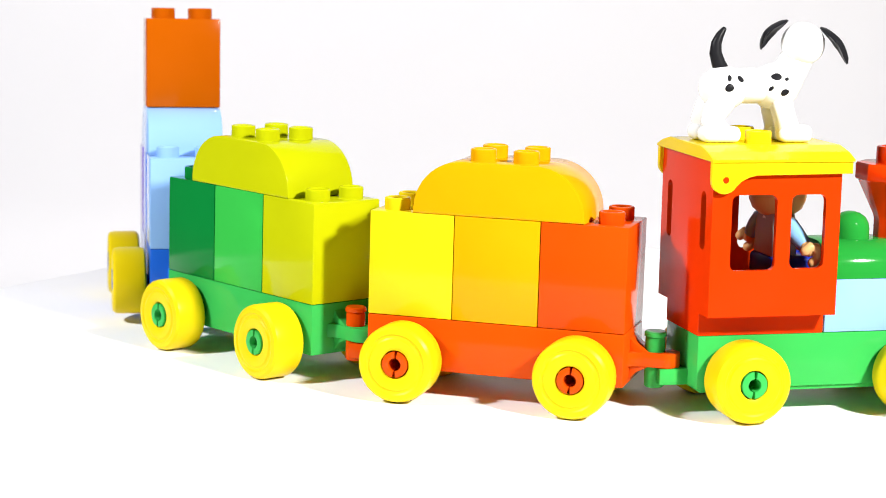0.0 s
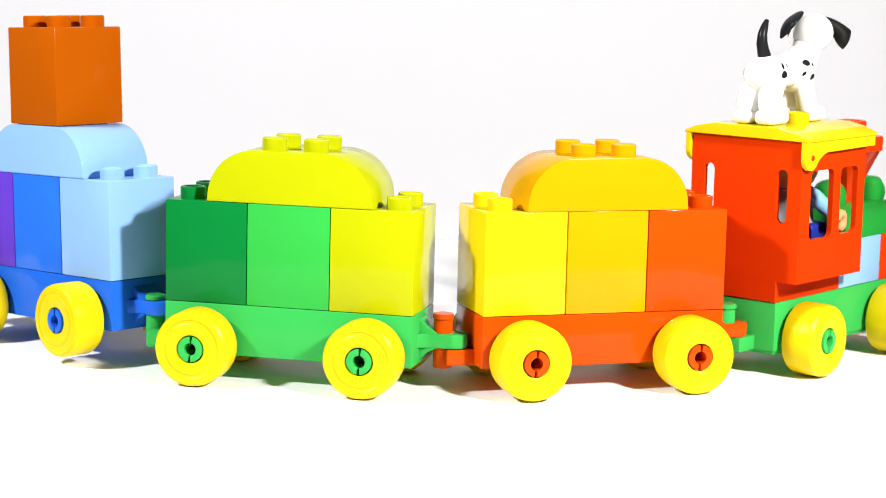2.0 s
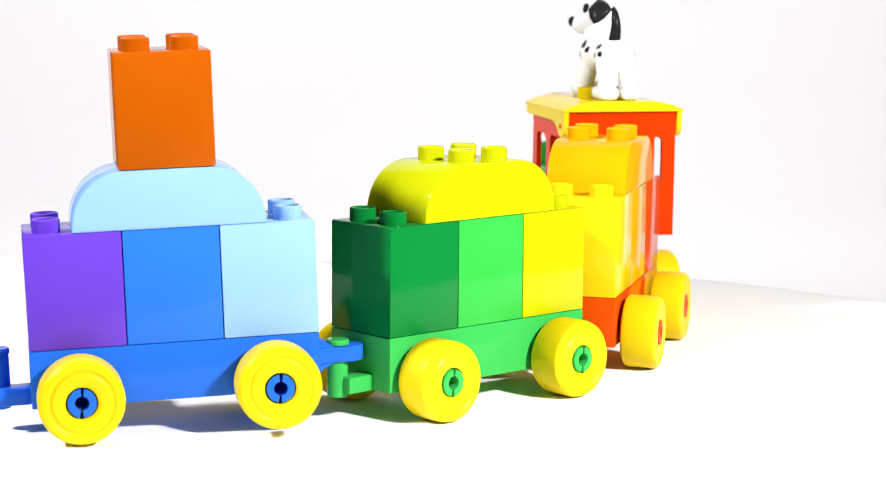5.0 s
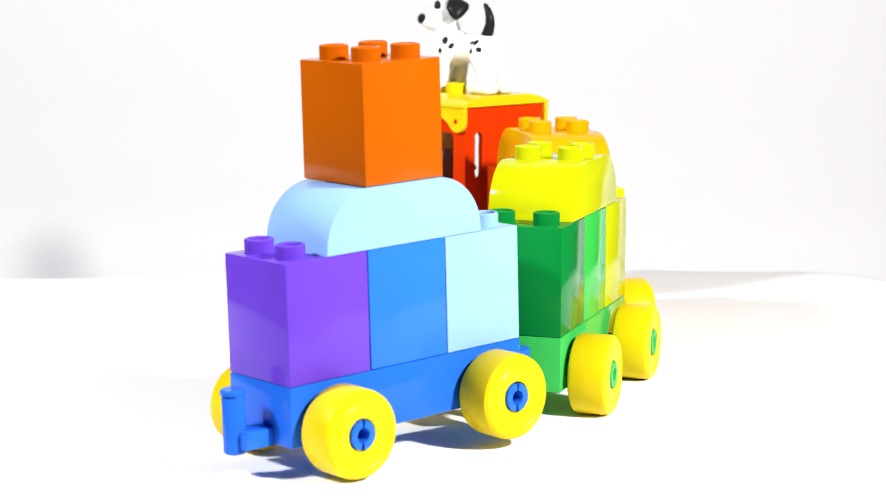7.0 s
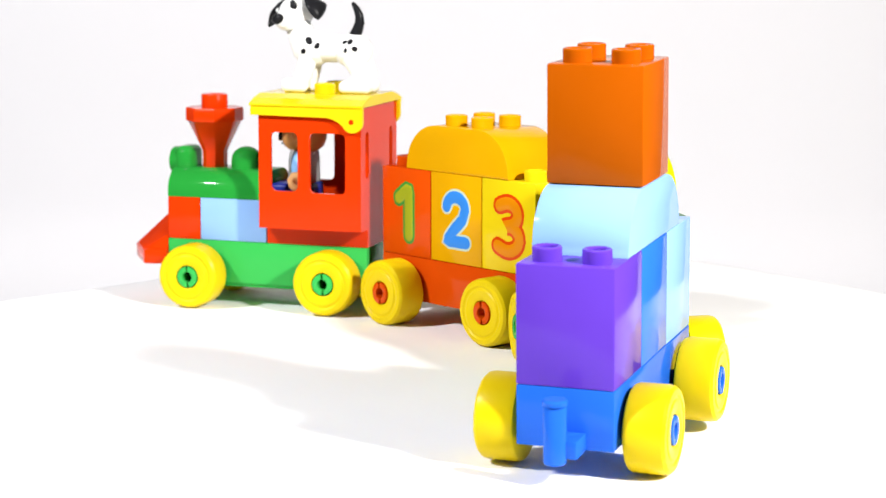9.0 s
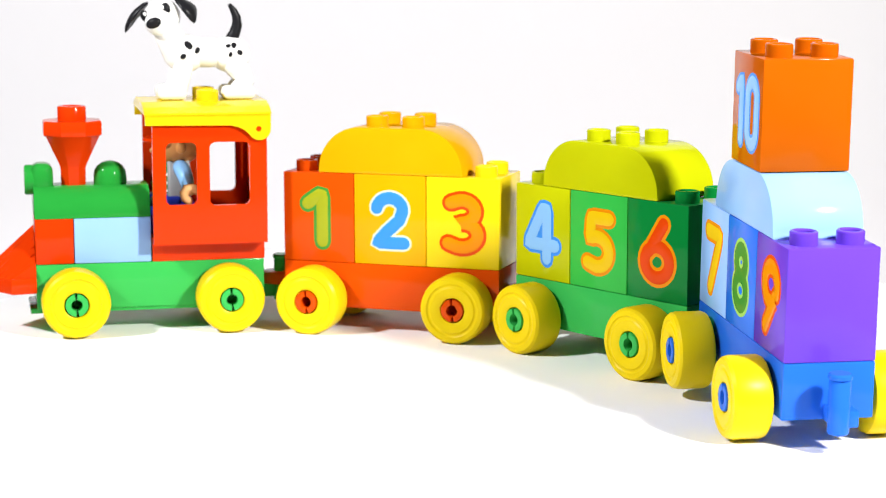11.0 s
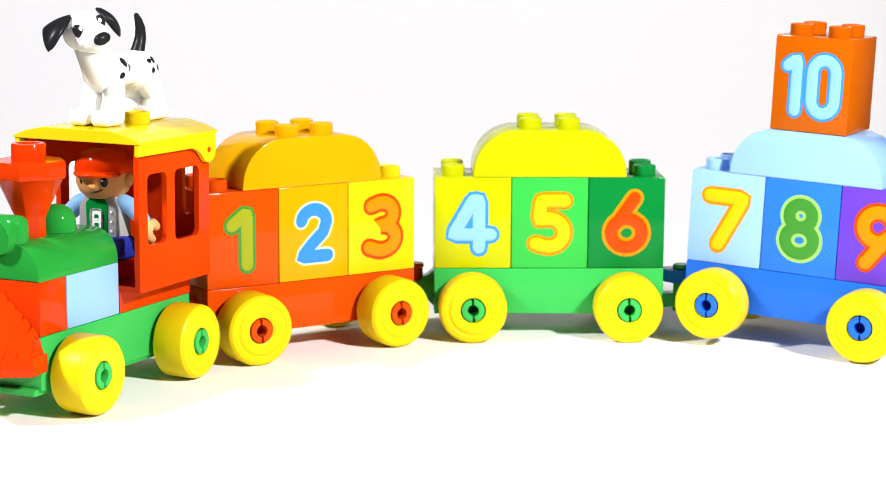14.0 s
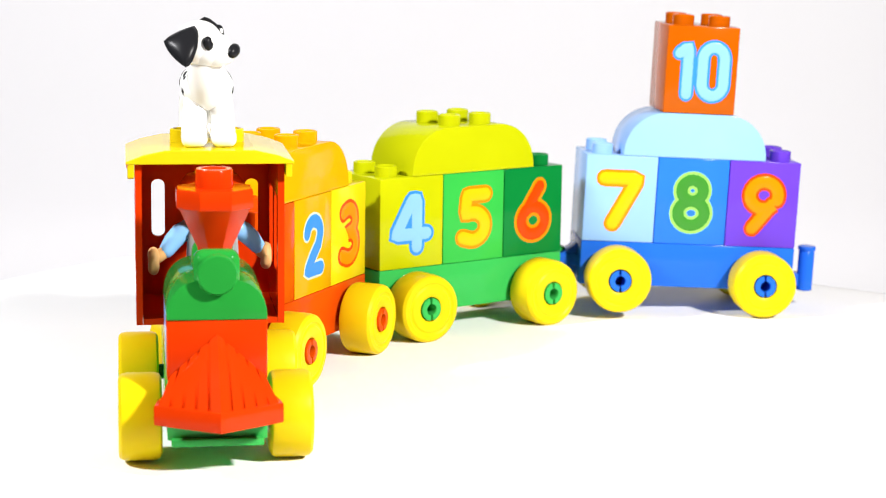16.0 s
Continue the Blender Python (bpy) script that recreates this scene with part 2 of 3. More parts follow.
def wheel_meshes(mat):
    bm = bmesh.new()
    lathe(bm, [(4.9, -7), (12.2, -7), (13.6, -6.3), (14.15, -5), (14.15, 4.2), (13.8, 5.8), (12.9, 6.7), (11.2, 6.9), (10.6, 6.5), (9.9, 6.5), (9.3, 6.9), (6.6, 6.9), (5.2, 6.3), (4.9, 4.0), (4.9, -7)], seg=56)
    tyre = bpy.data.meshes.new("wheel")
    bm.to_mesh(tyre)
    bm.free()
    tyre.materials.append(WHEELY)
    bm = bmesh.new()
    # slotted axle end: a ring with a dark bore, cut by a narrow slit
    for a0, a1 in ((97, 263), (-83, 83)):
        ring = [(r, a) for r, a in [(4.7, a0 + (a1 - a0) * i / 14) for i in range(15)] + [(2.3, a1 - (a1 - a0) * i / 14) for i in range(15)]]
        extrude(bm, [(r * math.cos(radians(a)), r * math.sin(radians(a))) for r, a in ring], 1.0, 7.0, "z", 0.25)
    lathe(bm, [(0, -4.0), (2.3, -4.0), (2.3, 1.1), (4.6, 1.1), (4.6, -6.5), (0, -6.5)], seg=24, mat=1)
    hub = bpy.data.meshes.new("hub")
    bm.to_mesh(hub)
    bm.free()
    hub.materials.append(mat)
    hub.materials.append(mat)
    for me in (tyre, hub):
        me.shade_smooth()
        me.set_sharp_from_angle(angle=radians(30))
    return tyre, hub


TYRE = []


def wheels(root, mat):
    tyre, hub = wheel_meshes(mat)
    if not TYRE:
        TYRE.append(tyre)
    for x in (-32.2, 32.2):
        for s in (-1, 1):
            m = Matrix.Translation(Vector((x, s * 24.2, 14.5)) * MM) @ pose(0, 0, 0, -90 * s, 0, 0)
            w = shared("wheel", TYRE[0], root, m, "yellow plastic wheel")
            shared("hub", hub, w, pose(0, 0, 0, 0, 0, 4 * s))


def couplings(root, mat, hook=True, pin=True):
    if hook:   # forked tongue at the front
        bm = bmesh.new()
        ring = arc(59.0, 0, 6.2, 6.0, -80, 80, 12)
        extrude(bm, [(47.5, -9.0), (49.5, -6.6), (53, -5.6)] + ring + [(53, 5.6), (49.5, 6.6), (47.5, 9.0)], 16.4, 21.8, "z", 0.6)
        extrude(bm, [(47.6, 11.0), (50.4, 14.2), (54.5, 16.3), (54.5, 21.9), (50.4, 24.2), (47.6, 27.0)], -5.2, 5.2, "y", 0.5)
        part("coupling_tongue", bm, mat, root)
    if pin:    # upright peg at the back
        bm = bmesh.new()
        lathe(bm, [(0, 8.3), (3.2, 8.3), (3.6, 8.8), (3.6, 26.0), (3.2, 26.6), (4.0, 26.8), (4.0, 28.0), (3.5, 28.6), (0, 28.6)], Matrix.Translation((-58.0, 0, 0)), 20)
        box(bm, -58.5, -47.5, -7.0, 1.5, 10.0, 15.8, 0.6)
        part("coupling_peg", bm, mat, root)


def wagon(label, base, cubes, top, top_label):
    root = new("toy_wagon")
    chassis(root, base)
    wheels(root, base)
    couplings(root, base)
    for i, (text, mat, rim, fill, words) in enumerate(cubes):
        x1 = 48 - 32 * i
        b = brick(root, x1 - 32, x1, TOP, TOP + BRICK, mat, True, words)
        digit(b, text, TOP + BRICK / 2 - 0.2, rim, fill, 3.5 if text == "2" else 3.9)
        # the digit's own middle
        for c in b.children:
            if c.name.startswith("number"):
                c.location.x = (x1 - 16) * MM
    arch(root, TOP + BRICK, top, top_label)
    return tagged(root, label, "toy wagon", "wagons of the toy train")


WAGON_B = wagon("orange-red plastic toy wagon carrying bricks numbered 1 2 3", ORED, [
    ("1", ORED, INKGREEN, OLIVE, "orange-red brick"), ("2", AMBER, HALO, INKBLUE, "amber brick"), ("3", YELLOW, INKRED, INKORANGE, "yellow brick")], AMBER, "amber arched brick")
WAGON_C = wagon("green plastic toy wagon carrying bricks numbered 4 5 6", BASEGREEN, [
    ("4", LIME, INKBLUE, PALEBLUE, "lime brick"), ("5", GREEN, INKORANGE, INKYEL, "green brick"), ("6", DKGREEN, INKORANGE, INKRED, "dark green brick")], LIME, "lime arched brick")
WAGON_D = wagon("blue plastic toy wagon carrying bricks 7 8 9 and 10", BASEBLUE, [
    ("7", LTBLUE, INKORANGE, INKYEL, "light blue brick"), ("8", BLUE, LTGREEN, INKGREEN, "blue brick"), ("9", PURPLE, INKRED, INKORANGE, "purple brick")], LTBLUE, "light blue arched brick")
ten = brick(WAGON_D, -16, 16, TOP + BRICK + 19.7, TOP + BRICK * 2 + 19.7, ORANGE, True, "orange brick")
digit(ten, "10", TOP + BRICK * 1.5 + 19.3, INKBLUE, PALEBLUE, 3.3, 2.4)


def window_panel(bm, outer, holes, a0, a1, axis):
    """A flat panel with rounded holes, in mm: outer is (u0, u1, v0, v1)."""
    b = bmesh.new()
    u0, u1, v0, v1 = outer
    place = (lambda u, v, a: Vector((u, a, v)) * MM) if axis == "y" else (lambda u, v, a: Vector((a, u, v)) * MM)
    loops = [[(u0, v0), (u1, v0), (u1, v1), (u0, v1)]]
    for h0, h1, w0, w1, r in holes:
        pts = []
        for cx, cy, a in ((h1 - r, w1 - r, 0), (h0 + r, w1 - r, 90), (h0 + r, w0 + r, 180), (h1 - r, w0 + r, 270)):
            pts += arc(cx, cy, r, r, a, a + 90, 6)
        loops.append(pts)
    edges = []
    for l in loops:
        vs = [b.verts.new(place(u, v, a0)) for u, v in l]
        edges += [b.edges.new((vs[i], vs[(i + 1) % len(vs)])) for i in range(len(vs))]
    bmesh.ops.triangle_fill(b, use_beauty=True, use_dissolve=False, edges=edges)
    geo = bmesh.ops.extrude_face_region(b, geom=list(b.faces))
    d = place(0, 0, a1) - place(0, 0, a0)
    bmesh.ops.translate(b, vec=d, verts=[g for g in geo["geom"] if isinstance(g, bmesh.types.BMVert)])
    bmesh.ops.recalc_face_normals(b, faces=list(b.faces))
    join(bm, b)


def locomotive():
    root = new("toy_locomotive")
    chassis(root, BASEGREEN)
    wheels(root, BASEGREEN)
    couplings(root, BASEGREEN, hook=False)
    bm = bmesh.new()
    box(bm, -46, 50.5, -14.5, 14.5, 8.6, 11, 0.4)
    part("underframe", bm, BASEGREEN, root)
    blue = brick(root, -0.2, 32, TOP, 48.7, LTBLUE, False, "light blue brick")
    red = brick(root, 32, 48, TOP, 48.7, RED, False, "red nose brick")
    # boiler: rounded green brick with a lamp, a dome and a chimney
    bm = bmesh.new()
    prof = [(-HW, 48.75), (-HW, 50.5)] + arc(-5, 50.5, 10.7, 11, 180, 90, 10) + arc(5, 50.5, 10.7, 11, 90, 0, 10) + [(HW, 50.5), (HW, 48.75)]
    extrude(bm, prof, 0, 48, "x", 0.4)
    boiler = part("boiler", bm, BOILERG, root, "green rounded boiler brick")
    bm = bmesh.new()
    lathe(bm, [(7.0, -2), (7.0, 4), (6.6, 6.4), (5.4, 8.4), (3.4, 9.8), (1.4, 10.4), (0, 10.5)], Matrix.Translation((15.5, 0, 60.6)), 28)
    part("dome", bm, BOILERG, boiler)
    bm = bmesh.new()
    box(bm, 39.5, 48.6, -7.3, 7.3, 57, 70.8, 3.4, 4)
    lathe(bm, [(0, -5.5), (6.4, -5.5), (6.4, 4.6), (5.9, 5.4), (0, 5.6)], Matrix.Translation((46.0, 0, 63.6)) @ pose(0, 0, 0, 0, 90, 0), 32)
    part("head_lamp", bm, BOILERG, boiler)
    bm = bmesh.new()
    turn = Matrix.Translation((31.0, 0, 60.6))
    lathe(bm, [(0, -2), (5.6, -2), (5.6, 7.5), (6.0, 9.0), (12.0, 21.4), (12.9, 21.9), (13.1, 22.4), (13.1, 27.2), (12.6, 28.0), (0, 28.0)], turn, 8)
    lathe(bm, [(6.0, 27.5), (6.0, 33.4), (5.6, 34.0), (4.2, 34.0), (4.0, 32.6), (0, 32.6)], turn, 24)
    part("chimney", bm, RED, root, "red funnel chimney")
    # cow catcher: two ribbed slopes meeting in a prow
    bm = bmesh.new()
    n = 5
    lip0, lip1, apex = 18.2, 24.2, 44.5
    for s in (-1, 1):
        for i in range(n):
            f0, f1 = i / n, (i + 1) / n - 0.05
            q = []
            for f in (f0, f1):
                y, x = s * 19.5 * f, 70.6 - 12.0 * f
                yt, zt = s * 15.6 * f, apex - (apex - 30.5) * f
                q.append([(48.2, yt, zt), (x, y, lip1), (x, y, lip0), (48.2, y * 0.95, lip0)])
            b = bmesh.new()
            v = [[b.verts.new(Vector(p) * MM) for p in side] for side in q]
            b.faces.new(v[0])
            b.faces.new(v[1])
            for k in range(4):
                b.faces.new((v[0][k], v[0][(k + 1) % 4], v[1][(k + 1) % 4], v[1][k]))
            bmesh.ops.recalc_face_normals(b, faces=list(b.faces))
            join(bm, b)
    extrude(bm, [(47.9, -18.6), (58.2, -20.1), (71.2, 0), (58.2, 20.1), (47.9, 18.6)], lip0 - 0.4, lip1 + 0.2, "z", 0.6)
    core = bmesh.new()
    pts = [(48, 0, apex - 0.6), (69.7, 0, lip1), (57.8, 18.7, lip1), (57.8, -18.7, lip1), (48, 15.1, 30.0), (48, -15.1, 30.0), (48, 17, lip1), (48, -17, lip1)]
    vs = [core.verts.new(Vector(p) * MM) for p in pts]
    bmesh.ops.convex_hull(core, input=vs)
    join(bm, core)
    part("cow_catcher", bm, RED, root, "red ribbed cow catcher")
    # cab: open front, two windows a side, two slots in the back
    bm = bmesh.new()
    ZC, ZR, W = 37.7, 92.2, 24.8
    win = [(-18.8, -5.9, 54.4, 80.6, 2.5), (-41.0, -24.2, 54.0, 80.6, 2.5)]
    box(bm, -46.0, -0.5, -W + 2.3, W - 2.3, ZC, ZC + 2)
    box(bm, -48.2, -0.6, -HW, HW, TOP + 0.05, ZC + 0.3, 0.3)
    cab = part("cab", bm, RED, root, "red cab with open windows", smooth=False)
    for sgn in (-1, 1):
        bm = bmesh.new()
        window_panel(bm, (-48.3, -0.4, ZC, ZR), win, sgn * W, sgn * (W - 2.2), "y")
        part("side_panel", bm, RED, cab, smooth=False)
    bm = bmesh.new()
    window_panel(bm, (-W + 2.2, W - 2.2, ZC, ZR), [(-18.9, -14.2, 60.5, 81, 2.2), (14.2, 18.9, 60.5, 81, 2.2)], -48.3, -46.1, "x")
    part("back_panel", bm, RED, cab, smooth=False)
    bm = bmesh.new()
    box(bm, -22, -5, -8, 8, ZC + 2, ZC + 8.9, 0.5)
    part("seat", bm, RED, cab)
    # roof with turned-down side flaps and hinge ears
    bm = bmesh.new()
    prof = [(-27.8, 92.3), (-27.8, 93.2), (-22.4, 95.3), (-15.0, 96.9), (15.0, 96.9), (22.4, 95.3), (27.8, 93.2), (27.8, 92.3)]
    extrude(bm, prof, -50, 3.0, "x", 0.3)
    for s in (-1, 1):
        flap = [(2.6, 88.0), (2.6, 92.8), (-49.8, 92.8), (-49.8, 86.0)] + arc(-45.0, 85.8, 4.8, 4.6, 180, 335, 10) + [(-38.6, 85.6), (-36.0, 86.9), (-33.0, 87.6)]
        extrude(bm, flap, s * 25.0, s * 27.2, "y", 0.35)
    roof = part("roof", bm, YELLOW, root, "yellow cab roof with side flaps", smooth=False)
    studs(roof, YELLOW, [(-25.5, -8, 96.8), (-25.5, 8, 96.8)])
    for s in (-1, 1):
        bm = bmesh.new()
        lathe(bm, [(0, 0.4), (0.9, 0.4), (1.15, 0.15), (1.15, -0.5), (0, -0.5)], Matrix.Translation((-44.6, s * 27.1, 86.1)) @ pose(0, 0, 0, -90 * s), 16)
        part("hinge_pin", bm, RED, roof, "red hinge pin")
    return tagged(root, "red and green plastic toy steam locomotive with yellow roof", "toy locomotive")


LOCO = locomotive()


def driver():
    """Seated toy driver, one mesh."""
    bm = bmesh.new()
    mats = [SKIN, RED, GREY, PALEBLUE, TAN, NAVY, DKGREEN, WHITE, BLACK]
    x, y, z = -13.0, 1.2, 46.8
    box(bm, x - 6, x + 6, y - 11, y + 11, z + 0.2, z + 9.2, 2.4, mat=5)
    for s in (-1, 1):
        box(bm, x - 1, x + 12.2, y + s * 6.2 - 5.2, y + s * 6.2 + 5.2, z + 1.6, z + 9.6, 2.2, 3, mat=5)
        box(bm, x + 7.0, x + 13.2, y + s * 6.2 - 5.0, y + s * 6.2 + 5.0, z - 6.6, z + 6, 1.8, 3, mat=5)
        back = -2.4 * s
        tube(bm, [(x - 0.6, y + s * 8.0, z + 21.6), (x - 0.4 + back * 0.4, y + s * 10.8, z + 20.2), (x + back * 0.9, y + s * 13.6, z + 17.4), (x + 0.6 + back * 1.4, y + s * 15.6, z + 14.8)], [3.4, 3.5, 3.2, 2.7], mat=3)
        tube(bm, [(x + 0.6 + back * 1.4, y + s * 15.6, z + 14.8), (x + 0.8 + back * 1.7, y * 0.3 + s * 17.8, z + 12.8)], [2.2, 2.3], mat=4)
        tube(bm, [(x + 0.8 + back * 1.8 + 2.8 * math.cos(k), y * 0.3 + s * 19.2, z + 11.4 + 2.9 * math.sin(k)) for k in (2.6, 1.8, 1.0, 0.2, -0.6, -1.3)], [1.9] * 6, mat=4)
    # sleeveless grey vest over white shoulders, green chest print with a white badge
    extrude(bm, [(y - 8.9, z + 8.4), (y + 8.9, z + 8.4), (y + 8.4, z + 20), (y + 5.8, z + 24.6), (y - 5.8, z + 24.6), (y - 8.4, z + 20)], x - 4.8, x + 4.8, "x", 1.3, mat=2, seg=3)
    lathe(bm, [(6.6, 22.0), (6.2, 24.2), (4.6, 25.2), (0, 25.4)], Matrix.Translation((x, y, z)), 24, 7, scale=(0.75, 1.1))
    extrude(bm, [(y - 4.6, z + 10.2), (y + 4.6, z + 10.2), (y + 4.9, z + 21.6), (y + 3.0, z + 23.4), (y - 3.0, z + 23.4), (y - 4.9, z + 21.6)], x + 4.7, x + 5.15, "x", 0.2, mat=6)
    box(bm, x + 5.1, x + 5.4, y - 2.5, y + 2.5, z + 11.4, z + 19.6, 1.0, 3, mat=7)
    for h in (13.6, 16.8):
        box(bm, x + 5.35, x + 5.5, y - 0.9, y + 0.9, z + h - 0.7, z + h + 0.7, mat=6)
    for h in (11.5, 15.0, 18.5):
        ellipsoid(bm, (x + 5.0, y + 6.4, z + h), (0.5, 0.6, 0.6), mat=7, u=10, v=6)
    # head, face and cap
    lathe(bm, [(0, 23.4), (6.0, 23.4), (8.9, 25.6), (10.2, 28.8), (10.5, 32), (10.0, 35), (8.0, 37.8), (0, 38.4)], Matrix.Translation((x, y, z)), 32, 0)
    look_y = y + 1.7
    for s in (-1, 1):
        ellipsoid(bm, (x - 0.6, y + s * 10.5, z + 30.4), (2.2, 1.6, 2.8), mat=0)
        ellipsoid(bm, (x + 9.0, look_y + s * 4.5, z + 30.2), (0.9, 1.6, 1.8), mat=8)
        ellipsoid(bm, (x + 9.85, look_y + s * 4.2, z + 30.9), (0.25, 0.4, 0.4), mat=7, u=10, v=6)
        tube(bm, [(x + 9.8, look_y + s * 2.4, z + 32.6), (x + 9.2, look_y + s * 4.4, z + 32.9), (x + 8.2, look_y + s * 6.0, z + 32.5)], [0.35] * 3, 8, 6)
    ellipsoid(bm, (x + 10.6, look_y, z + 28.6), (1.3, 1.4, 1.1), mat=0)
    tube(bm, [(x + 9.2 - 0.05 * k * k, look_y + k, z + 26.3 + 0.09 * k * k) for k in (-3.2, -1.6, 0, 1.6, 3.2)], [0.32] * 5, 8, 6)
    lathe(bm, [(10.9, 32.8), (11.1, 34.2), (10.6, 37.6), (8.6, 40.2), (4.6, 41.4), (0, 41.6)], Matrix.Translation((x - 0.4, y, z)), 32, 1)
    lathe(bm, [(0, 32.6), (8.6, 32.6), (9.1, 33.3), (8.4, 34.3), (0, 34.6)], Matrix.Translation((x + 6.6, look_y, z - 0.3)), 28, 1, scale=(0.92, 1.0))
    return tagged(part("driver_figure", bm, mats), "plastic toy driver in a red cap seated in the cab", "toy figure")


DRIVER = driver()


def dog():
    """Spotted toy dog standing on the cab roof, one mesh."""
    bm = bmesh.new()
    mats = [WHITE, BLACK]
    trunk = [((-26, 0, 116.4), (14.5, 7.4, 6.4)), ((-17.2, 0, 116.2), (8.8, 8.7, 8.2)), ((-36.2, 0, 115.6), (8.8, 8.9, 7.8))]
    for c, r in trunk:
        ellipsoid(bm, c, r, u=32, v=20)
    tube(bm, [(-15, 0, 116), (-11.4, -0.8, 122), (-9.0, -1.6, 127)], [7.4, 6.2, 5.8], seg=20)
    for s in (-1, 1):
        tube(bm, [(-16.0, s * 4.2, 111.5), (-14.6, s * 4.8, 106), (-13.0, s * 4.9, 101.2)], [4.2, 4.1, 4.3], seg=18)
        box(bm, -17.0, -4.6, s * 4.9 - 4.3, s * 4.9 + 4.3, 96.9, 103.0, 2.4, 4)
        tube(bm, [(-37.0, s * 3.8, 112.5), (-40.2, s * 4.6, 108.4), (-41.8, s * 4.9, 104.6), (-39.6, s * 4.9, 101.0)], [4.8, 4.6, 4.2, 4.2], seg=18)
        box(bm, -46.2, -31.8, s * 4.9 - 4.3, s * 4.9 + 4.3, 96.9, 102.6, 2.4, 4)
    # head turned to its left and tilted
    h = Matrix.Translation((-7.8, -2.6, 131.4)) @ pose(0, 0, 0, 0, 0, 64) @ pose(0, 0, 0, 19, 0, 0)
    back = h.inverted()

    def at(p):
        return tuple(h @ Vector(p))
    r = h.to_3x3().to_4x4()
    ellipsoid(bm, at((-0.4, 0, 0.2)), (8.0, 7.8, 7.6), r, u=32, v=20)
    ellipsoid(bm, at((2.2, 0, -1.6)), (8.0, 6.9, 6.0), r, u=32, v=20)
    ellipsoid(bm, at((4.6, 0, -3.0)), (7.6, 5.6, 4.7), r, u=28, v=16)
    nose = back @ Vector((-3.1, 8.7, 129.4))
    ellipsoid(bm, at((nose.x - 0.6, nose.y, nose.z)), (1.9, 3.4, 2.3), r, 1)
    for s, eye in ((1, (-8.5, 4.4, 135.1)), (-1, (-0.3, 0.5, 131.9))):
        e = back @ Vector(eye)
        ellipsoid(bm, at((e.x - 0.9, e.y, e.z)), (1.6, 2.0, 2.7), r @ pose(0, 0, 0, -14 * s, 0, 0), 1)
        # white bead stands in for the highlight on the black eye
        ellipsoid(bm, at((e.x + 0.25, e.y - 0.5 * s, e.z + 0.8)), (0.6, 0.75, 0.95), r, 0, 12, 8)
    # ears: thin flaps that fold over from the crown, widest at the outer corner
    for root, corner, tip, inner in (((-13.3, -1.0, 139.3), (-22.0, -3.3, 135.4), (-20.6, 3.6, 129.4), (-16.2, 4.6, 134.6)),
                                     ((-2.0, -4.6, 137.0), (0.2, -14.6, 132.4), (6.8, -7.7, 125.2), (4.0, -4.6, 131.2))):
        A, B, C, D = (Vector(p) for p in (root, corner, tip, inner))
        mid = (A + B + C + D) / 4
        A, B, C, D = (mid + (p - mid) * 1.3 for p in (A, B, C, D))
        n = (C - A).cross(D - B).normalized()
        if n.dot(mid - Vector((-7.8, -2.6, 131.4))) < 0:
            n = -n
        ear = bmesh.new()
        size, faces = 8, []
        for lift in (1.0, -1.0):
            grid = []
            for i in range(size + 1):
                line = []
                for j in range(size + 1):
                    # square to disc, so that the flap's corners are rounded
                    a, b = 2 * i / size - 1, 2 * j / size - 1
                    a, b = a * math.sqrt(1 - b * b / 3.2), b * math.sqrt(1 - a * a / 3.2)
                    u, v = (a + 1) / 2, (b + 1) / 2
                    p = A * (1 - u) * (1 - v) + B * u * (1 - v) + C * u * v + D * (1 - u) * v
                    rim = max(abs(2 * i / size - 1), abs(2 * j / size - 1))
                    dome = 1.8 * (1 - a * a) * (1 - b * b)
                    line.append(ear.verts.new((p + n * (dome + lift * (0.35 if rim > 0.99 else 1.0))) * MM))
                grid.append(line)
            for i in range(size):
                for j in range(size):
                    ear.faces.new((grid[i][j], grid[i + 1][j], grid[i + 1][j + 1], grid[i][j + 1]))
            faces.append([grid[i][0] for i in range(size)] + [grid[size][j] for j in range(size)] + [grid[i][size] for i in range(size, 0, -1)] + [grid[0][j] for j in range(size, 0, -1)])
        for k in range(len(faces[0])):
            q = (k + 1) % len(faces[0])
            ear.faces.new((faces[0][k], faces[0][q], faces[1][q], faces[1][k]))
        bmesh.ops.recalc_face_normals(ear, faces=list(ear.faces))
        join(bm, ear, 1)
    tube(bm, [(-36.6, 0.6, 121.6), (-38.2, 0.6, 124.4), (-39.4, 0.7, 128.0), (-39.2, 0.8, 131.4), (-38.0, 0.8, 134.2), (-36.6, 0.9, 136.2)], [2.7, 2.5, 2.2, 1.9, 1.5, 1.0], 1, 16)

    def flank(x, z):
        """Half the trunk's width at x, z."""
        w = 0.0
        for c, r in trunk:
            k = 1 - ((x - c[0]) / r[0]) ** 2 - ((z - c[2]) / r[2]) ** 2
            w = max(w, r[1] * math.sqrt(max(0.0, k)))
        return w
    rng = random.Random(4)
    spots = [(1, -18.0, 120.2, 2.1), (1, -21.6, 117.6, 1.6), (1, -15.6, 115.2, 1.3), (1, -34.6, 119.6, 1.2), (1, -37.2, 119.8, 1.2), (1, -35.5, 116.0, 1.2), (1, -39.5, 116.8, 1.4),
             (-1, -37.0, 119.6, 1.1), (-1, -32.6, 119.4, 1.6), (-1, -37.1, 116.4, 1.6), (-1, -19.2, 120.2, 1.6), (-1, -21.1, 116.1, 1.0), (-1, -16.3, 114.8, 1.7), (-1, -15.4, 119.4, 1.0)]
